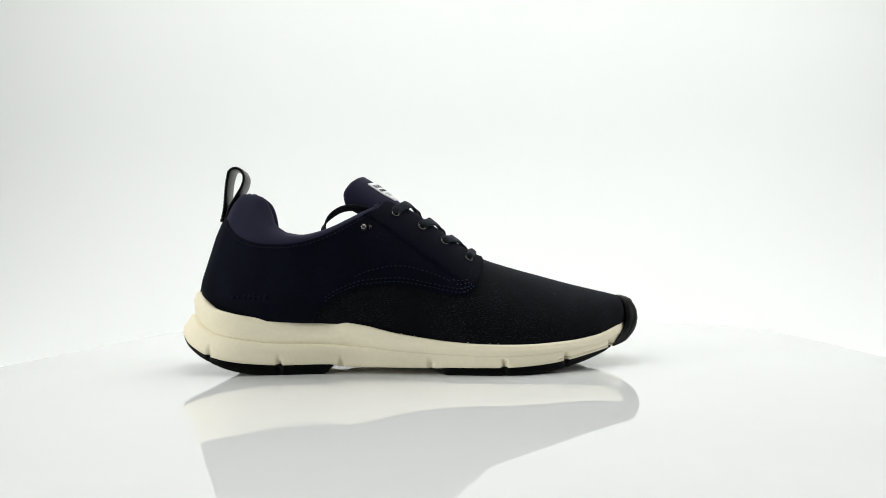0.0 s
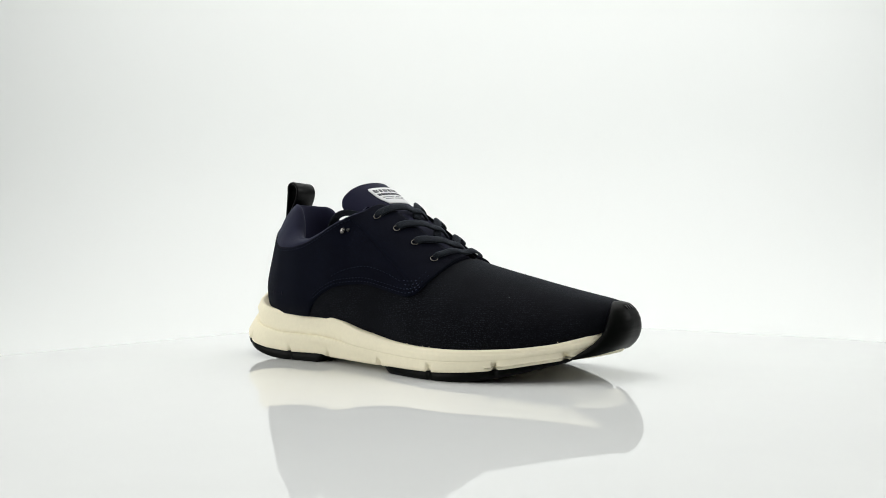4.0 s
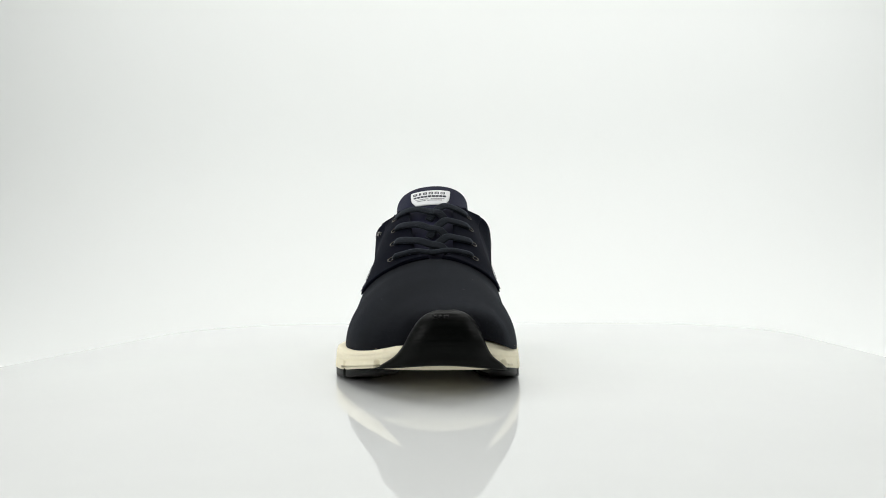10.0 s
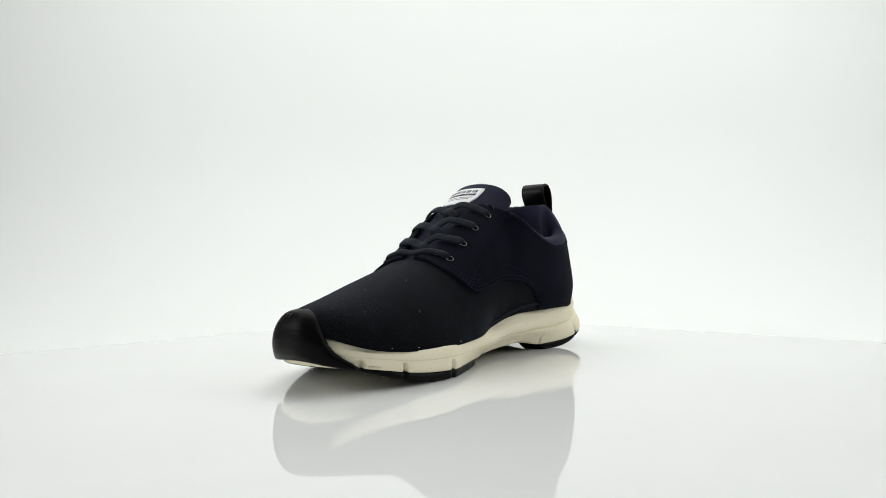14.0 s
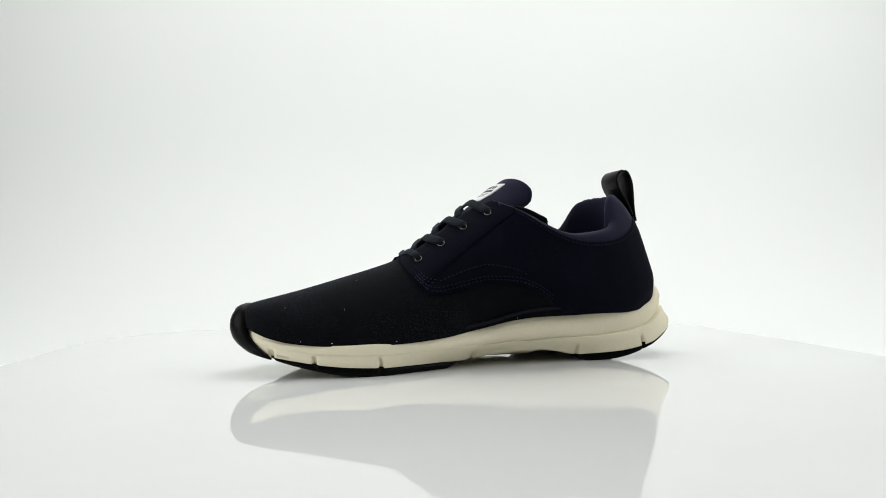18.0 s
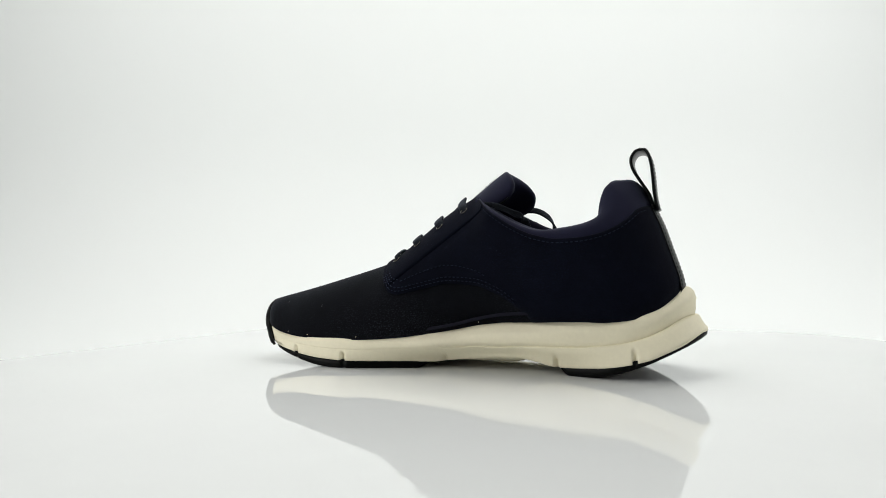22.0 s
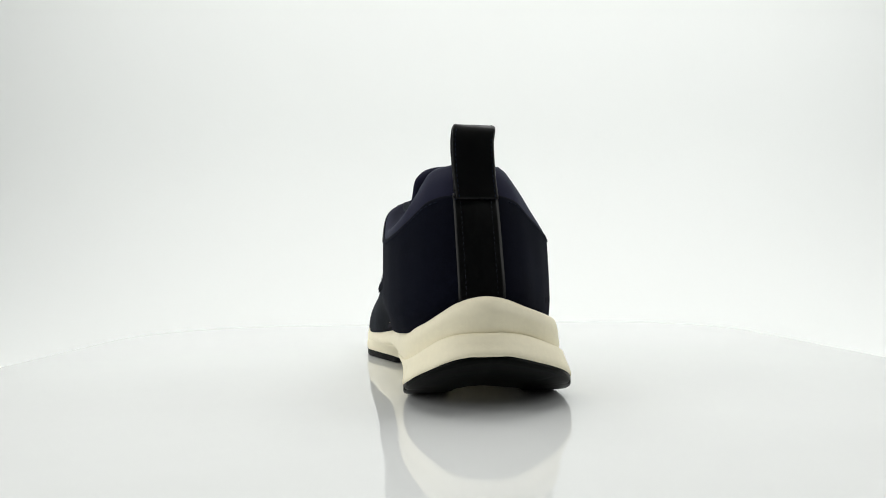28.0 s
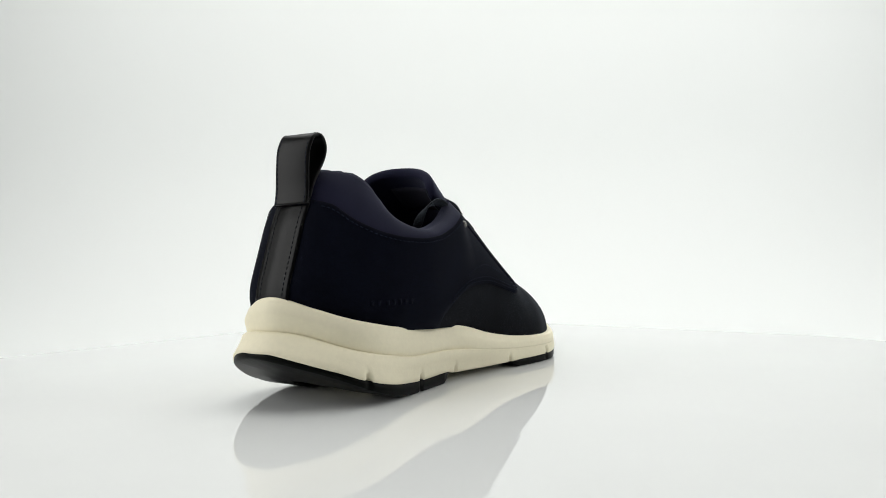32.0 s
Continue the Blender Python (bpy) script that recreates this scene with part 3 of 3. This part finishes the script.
    for a, b in ((-0.315, -0.235), (-0.205, -0.16), (-0.13, -0.055), (-0.025, 0.05), (0.08, 0.155), (0.185, 0.265)):
        for u in (0.86, 0.795, 0.73):
            bar(u, 0.028, a, b, INK)
        bar(0.795, 0.13, a, a + 0.016, INK)
        bar(0.795, 0.13, b - 0.016, b, INK)
    for k in range(9):
        bar(0.575, 0.12, -0.31 + 0.068 * k, -0.252 + 0.068 * k, INK)
    for u, a, b in ((0.40, -0.28, -0.03), (0.40, 0.01, 0.27), (0.30, -0.26, -0.08), (0.30, -0.05, 0.22)):
        bar(u, 0.045, a, b, FAINT)
    return ob


EYES = {-1: ((-25.9, 26.8), (-9.6, 26.4), (4.6, 26.8), (19.8, 28.2)), 1: ((-29, 26.4), (-12.2, 27.0), (3.2, 27.4), (18.2, 26.6))}


def eye_point(i, side, off=2.2):
    x, wide = EYES[side][i]
    a = at_width(x, side, wide, off)
    p = body(x, a, side, off)
    du = body(x + 1, at_width(x + 1, side, wide, off), side, off) - p
    dv = body(x, a + 0.02, side, off) - p
    n = du.cross(dv).normalized()
    if n.z < 0:
        n = -n
    return p, n, du.normalized()


def eyelets(shoe):
    for side in (-1, 1):
        for i in range(4):
            p, n, u = eye_point(i, side)
            v = n.cross(u)
            rows = []
            for k in range(20):
                a = 2 * math.pi * k / 20
                d = u * math.cos(a) + v * math.sin(a)
                ring = []
                for j in range(8):
                    b = 2 * math.pi * j / 8
                    ring.append(p + d * (2.2 + 0.36 * math.cos(b)) + n * (0.05 + 0.36 * math.sin(b)))
                rows.append(ring)
            bm, _ = grid(rows, closed_u=True, closed_v=True)
            part("eyelet", bm, METAL, shoe, "dark nickel lace eyelet")


def laces(shoe):
    E = {(i, s): eye_point(i, s)[0] for i in range(4) for s in (-1, 1)}
    N = {(i, s): eye_point(i, s)[1] for i in range(4) for s in (-1, 1)}

    def strap(points, width, thickness):
        path = spline(points, 40)
        dirs = []
        for k, p in enumerate(path):
            t = path[min(39, k + 1)] - path[max(0, k - 1)]
            tilt = max(-1.0, min(1.0, (p.y - centre(p.x)) / 34))
            n = Vector((0.66 - 0.16 * abs(tilt), 0.62 * tilt, 0.76)).normalized()
            dirs.append(n.cross(t).normalized())
        part("lace", ribbon(path, dirs, width, thickness), CORD, shoe, "flat dark navy cotton lace")

    def lay(x, y, lift):
        """On the facing, or carried level across the open throat."""
        side = -1 if y < centre(x) else 1
        wide = max(11.0, abs(y - centre(x)))
        p = body(x, at_width(x, side, wide, 2.6), side, 2.6)
        return Vector((x, y, p.z + lift - 1.2 * max(0.0, 1 - abs(y - centre(x)) / 11)))
    # straight bar at the throat
    a, b = E[(3, -1)], E[(3, 1)]
    pts = [a - N[(3, -1)] * 2.5 + Vector((0, 1, 0))]
    for f in (0.04, 0.14, 0.3, 0.5, 0.7, 0.86, 0.96):
        q = a.lerp(b, f)
        pts.append(lay(q.x + 4.6 * (1 - (2 * f - 1) ** 2), q.y, 0.7))
    pts.append(b - N[(3, 1)] * 2.5 + Vector((0, -1, 0)))
    strap(pts, 4.6, 1.7)
    ahead = {-1: ((0.03, 0.6), (0.1, 3.2), (0.2, 6.4), (0.34, 9.2), (0.47, 11.4), (0.60, 13.6)), 1: ((0.03, 0.6), (0.1, 3.4), (0.2, 5.6), (0.31, 7.0), (0.39, 9.6), (0.46, 12.4))}
    for i in range(3):
        for s in (-1, 1):
            a, b = E[(i, s)], E[(i, -s)]
            pts = [a - N[(i, s)] * 2.6 - Vector((0, s * 0.5, 0))]
            for f, go in ahead[s]:
                q = a.lerp(b, f)
                over = 0.7 * smoothstep(f, 0.2, 0.34) * (1 - smoothstep(f, 0.38, 0.48)) if s > 0 else 0.0
                pts.append(lay(q.x + go, q.y, 1.0 * smoothstep(f, 0.02, 0.12) + over - (0.8 * smoothstep(f, 0.38, 0.48) if s > 0 else 0)))
            f, go = (0.69, 15.2) if s < 0 else (0.53, 15.0)
            q = a.lerp(b, f)
            pts.append(lay(q.x + go, q.y, -3.2))
            strap(pts, 6.2, 1.5)
    # lace ends that bow back into the collar
    for s in (-1, 1):
        c = -6
        if s < 0:
            pts = [(-33, c - 22, 96.5), (-44, c - 26.5, 98.6), (-52, c - 28.2, 100), (-60, c - 28.4, 99), (-67.4, c - 27.5, 94.2), (-71.5, c - 26, 87), (-71.5, c - 21, 76)]
        else:
            pts = [(-34, c + 21, 99.5), (-41, c + 25.5, 100), (-49, c + 28.6, 99.6), (-56, c + 29.8, 97.6), (-63, c + 29.6, 94.2), (-69, c + 27.6, 90.5), (-71, c + 22, 78)]
        path = spline(pts, 30)
        part("lace_end", ribbon(path, [Vector((0.45, 0.55 * s, 0.70))] * 30, 5.0, 1.2), CORD, shoe, "lace end tucked into the collar")


def heel_leather(shoe):
    # strip up the back of the heel
    rows = []
    zs = stations(46.5, 95.4, 24)
    for z in zs:
        row = []
        for k in range(13):
            y = -5.0 + 0.2 * smoothstep(z, 50, 90) + (-1 + k / 6) * 10.7
            # find the surface at this height and width
            side = -1 if y < centre(-150) else 1
            lo, hi = -156.0, -132.0
            for _ in range(24):
                m = (lo + hi) / 2
                q = body(m, at_height(m, side, z, 1.45), side, 1.45)
                if abs(q.y - centre(m)) < abs(y + 4.5):
                    lo = m
                else:
                    hi = m
            q = body(lo, at_height(lo, side, z, 1.45), side, 1.45)
            row.append((q.x - 0.25, y, z))
        rows.append(row)
    bm, _ = grid(rows)
    strip = thick(part("heel_strip", bm, LEATHER, shoe, "black leather strip up the heel"), 0.3, -0.4)
    # loop
    pts = [(-143.6, 93.6), (-142.6, 97.5), (-141.6, 104), (-141.0, 113.5), (-139.9, 122.2), (-137.0, 128.3), (-131.8, 128.6), (-128.8, 123.8), (-130.0, 117.6), (-133.8, 111), (-138.0, 104), (-140.6, 97)]
    path = spline([(x, -5.4 + 1.2 * smoothstep(z, 92, 112) * (i < 5) + 0.8 * smoothstep(i, 4.5, 8), z) for i, (x, z) in enumerate(pts)], 64)
    fold = [Vector(p) + Vector((-0.7, 0, 0.2)) for p in rows[-1]]
    part("tab_seam", ribbon(fold, [Vector((0, 0, 1))] * 13, 2.0, 0.9), LEATHER, shoe, "folded leather seam")
    stitch_run("tab_stitching", shoe, [p + Vector((-0.7, 0, -1.9)) for p in fold], 2.2, 1.4, 0.6)
    for dy in (-8.6, 8.6):
        edge = []
        for k in range(0, 34):
            t = (path[k + 1] - path[max(0, k - 1)]).normalized()
            edge.append(path[k] + Vector((-t.z, 0, t.x)) * 0.95 + Vector((-0.10 * dy, dy, 0)))
        stitch_run("tab_stitching", shoe, edge, 2.2, 1.7, 0.5)
    part("pull_tab", ribbon(path, [Vector((-0.10, 1, 0)).normalized()] * 64, 20.4, 1.8), LEATHER, shoe, "black leather pull loop")
    return rows


def stitch_run(name, shoe, pts, step=2.6, length=1.7, wide=0.6, label="", mat=None):
    """A row of raised thread stitches along points of the surface."""
    n = max(2, int(sum((Vector(b) - Vector(a)).length for a, b in zip(pts, pts[1:])) / step))
    path = spline(pts, n)
    bm = bmesh.new()
    for a, b in zip(path, path[1:]):
        t = (b - a).normalized()
        m = (a + b) / 2
        side = t.cross(Vector((0.3, 0.5, 0.9))).normalized()
        up = side.cross(t)
        rows = []
        for f, r in ((-0.5, 0.45), (-0.25, 1.0), (0.25, 1.0), (0.5, 0.45)):
            c = m + t * length * f
            rows.append([c + (side * math.cos(q) + up * math.sin(q)) * wide * 0.5 * r for q in (0.3 + math.pi * k / 2.5 for k in range(5))])
        _, V = grid(rows, closed_u=True, bm=bm)
        bm.faces.new(V[0])
        bm.faces.new(V[-1][::-1])
    return part(name, bm, mat or THREAD, shoe, label or "row of navy thread stitches")


def stitches(shoe, strip_rows):
    off = 1.75
    for side in (-1, 1):
        xs = stations(-152.5, -40, 44)
        stitch_run("topline_stitching", shoe, [body(x, at_height(x, side, topline(x, side) - 2.4, 1.5), side, 1.5) for x in xs])
        for d in (2.2, 4.6):
            xs = stations(-68, 26, 38)
            stitch_run("facing_stitching", shoe, [body(x - (d if x > 20 else 0), at_height(x - (d if x > 20 else 0), side, arch_line(x, side) + d * 0.9, off), side, off) for x in xs])
        xs = stations(-50, 8, 24)
        stitch_run("facing_stitching", shoe, [body(x, at_height(x, side, arch_line(x, side) + 11.5 - 0.0045 * (x + 20) ** 2, off), side, off) for x in xs])
        # worn back-tack at the front corner of the facing
        for q in range(4):
            xs = stations(15 - 2.0 * q, 22.5 - 1.2 * q, 6)
            stitch_run("back_tack", shoe, [body(x, at_height(x, side, arch_line(x, side) + 2.2 + 2.3 * q, off), side, off) for x in xs], 1.9, 1.1, 0.5, "pale fraying back-tack stitches", PALE)
    for k in (2, 10):
        stitch_run("heel_stitching", shoe, [Vector(r[k]) + Vector((-0.22, 0, 0)) for r in strip_rows], 2.4, 1.6, 0.4, "row of black thread stitches", CORD)


def rivets(shoe):
    """A domed cap on a dark flat washer, and a smaller dark one beside it."""
    for x, z, k, mat, label in ((-44.6, 87.0, 0.95, STUD, "small domed metal rivet"), (-41.0, 87.2, 0.55, GUNMETAL, "smaller dark metal rivet")):
        p = body(x, at_height(x, -1, z, 1.4), -1, 1.4)
        n = Vector((0.05, -0.95, 0.30)).normalized()
        u = (Vector((1, 0, 0)) - n * n.x).normalized()
        v = n.cross(u)

        def disc(prof):
            rows = [[p + (u * math.cos(a) + v * math.sin(a)) * r + n * h for a in (2 * math.pi * q / 20 for q in range(20))] for r, h in prof]
            bm, V = grid(rows, closed_u=True)
            bm.faces.new(V[0][::-1])
            bm.faces.new(V[-1])
            return bm
        cap = part("rivet", disc([(1.9 * k, -0.3), (1.9 * k, 0.5), (1.65 * k, 1.0), (1.1 * k, 1.3), (0.5 * k, 1.42)]), mat, shoe, label)
        part("washer", disc([(2.4 * k, -0.3), (2.4 * k, 0.15), (2.2 * k, 0.3), (1.8 * k, 0.3)]), GUNMETAL, cap, "dark flat washer")


def emboss(shoe):
    """Unreadable blind-embossed mark low on the outer heel, as plain bars."""
    for x0, x1 in ((-127, -125), (-123.5, -121.5), (-119, -117), (-115.5, -113.5), (-112, -110), (-108.5, -106.5), (-105, -102.5)):
        sheets = []
        for off in (1.37, 1.0):
            sheets.append([[body(x, at_height(x, -1, z, off), -1, off) for z in (43.8, 46.4)] for x in (x0, (x0 + x1) / 2, x1)])
        part("embossed_bar", shell(*sheets), SUEDE, shoe, "faint embossed bar")


def toe_cap(shoe):
    """Rubber bumper: an upright curved plate, wide at the sole and narrow on top, finely ribbed."""
    half = table((8, 36), (10, 34), (12, 32), (14, 29.6), (16, 26.8), (19, 23.6), (24.4, 20.2), (28, 18.6), (31.5, 16.8), (34.5, 15), (36.8, 13.2), (38.4, 11.4), (39.6, 9.4),
                 (40.6, 6.8), (41.3, 3.6))
    mid = table((8, 5.4), (16, 7.2), (24, 8.6), (40, 9.8))
    front = table((8, 121), (10, 122.5), (13, 124.9), (15, 127.4), (18, 130.6), (22, 133), (27, 134.2), (31, 134), (34, 133.1), (37, 131.4), (39.5, 129.2), (41.3, 126.4))
    flank = table((8, 108.5), (10, 111), (12, 113.5), (16, 118.6), (20, 122.4), (24, 124.8), (30, 126), (36, 126), (40, 124.8), (43, 122.5))
    n_lv, n_col = 70, 41
    sheets = []
    for skin in (0.0, 1.7):
        cols = []
        for j in range(n_col):
            u = -1 + 2 * j / (n_col - 1)
            low = 14.0 - (3.4 if u < 0 else 4.6) * abs(u) ** 1.9
            col = []
            for k in range(n_lv):
                v = k / (n_lv - 1)
                z = low + (41.3 - low) * v
                y = mid(z) + u * half(z)
                x = front(z) + (flank(z) - front(z)) * abs(u) ** 3.4
                rim = min(1.0, (1 - abs(u)) / 0.06, (n_lv - 1 - k) / 3, k / 2)
                x -= 1.4 * (1 - rim)
                if k % 7 == 0 and 24 < z < 41 and abs(u) < 0.9:
                    x -= 0.13
                c = Vector((92, 12, 24))
                p = Vector((x, y, z))
                d = p - c
                d.z *= 0.6
                p -= d.normalized() * skin
                col.append(p)
            cols.append(col)
        sheets.append(cols)
    part("toe_cap", shell(*sheets), RUBBER, shoe, "ribbed black rubber toe bumper")
    # small blind mark moulded near the top
    for a, b in ((3.4, 5.4), (6.0, 8.0), (8.6, 11.2)):
        pair = [[[(front(z) + lift - 0.010 * abs(y - 9.8) ** 2, y, z) for y in (a, (a + b) / 2, b)] for z in (37.4, 39.2)] for lift in (0.45, -0.6)]
        part("moulded_mark", shell(*pair), LEATHER, shoe, "small moulded bar")


def glue_specks(shoe):
    """Crumbs of pale glue where the upper meets the foam."""
    rng = random.Random(11)
    for x, side in ((-22, -1), (-14, -1), (18, -1), (31, -1), (36, -1), (104, -1), (92, 1), (36, 1), (-44, 1), (74, 1)):
        p = body(x, 0.02, side, 0.4)
        p.z = feather(x) + (feather_lift(x) if side > 0 else 0) + 0.5
        r = rng.uniform(0.14, 0.26)
        rows = [[p + Vector((math.cos(a) * r * w * 1.8, math.sin(a) * r * w * 0.8, h * r)) for a in (2 * math.pi * k / 7 for k in range(7))] for w, h in ((0.6, -0.8), (1.0, 0.0), (0.5, 0.8))]
        bm, V = grid(rows, closed_u=True)
        bm.faces.new(V[0][::-1])
        bm.faces.new(V[-1])
        part("glue_speck", bm, FOAM, shoe, "crumb of pale glue")


def lint(shoe):
    """A few pale fibres caught on the toe box."""
    rng = random.Random(7)
    for x, a, side in ((86, 0.86, 1), (74, 0.55, -1), (58, 0.72, 1), (101, 0.5, 1), (66, 0.35, 1)):
        p = body(x, a, side, 0.35)
        q = body(x + rng.uniform(-1.6, 1.6), a + rng.uniform(-0.03, 0.03), side, 0.45)
        mid = (p + q) / 2 + Vector((rng.uniform(-0.5, 0.5), rng.uniform(-0.5, 0.5), 0.25))
        path = spline([p, mid, q], 7)
        part("lint_fibre", ribbon(path, [Vector((0.3, 1, 0.2))] * 7, 0.22, 0.16), LINT, shoe, "pale fibre of lint")


def build_shoe():
    shoe = new("sneaker")
    tagged(shoe, "dark navy low-top sneaker with cream midsole on the white turntable", "shoe")
    midsole(shoe)
    outsole(shoe)
    vamp(shoe)
    toe_cap(shoe)
    quarters(shoe)
    collar(shoe)
    insole(shoe)
    tongue(shoe)
    eyelets(shoe)
    laces(shoe)
    rows = heel_leather(shoe)
    rivets(shoe)
    emboss(shoe)
    lint(shoe)
    glue_specks(shoe)
    stitches(shoe, rows)
    return shoe


bounce_room()
backdrop()
turntable = board()
sneaker = build_shoe()


# the drive runs a little unevenly: degrees ahead of or behind the mean speed
drift = table((0, -1.2), (3, -0.65), (6, 0.2), (8, 0.75), (10, 1.2), (12, 1.5), (14, 1.65), (17, 1.45), (19, 0.8), (21, 0.0), (23, -0.4), (25, -0.85), (28, -1.45),
              (30, -1.3), (32, -1.35))


def motions():
    times = [0.25 * k for k in range(129)]
    for thing, z in ((turntable, -0.0011), (sneaker, 0.0008)):
        walk(thing, [(t, pose(0, 0, z, 0, 0, SPIN * t + drift(t))) for t in times])


motions()
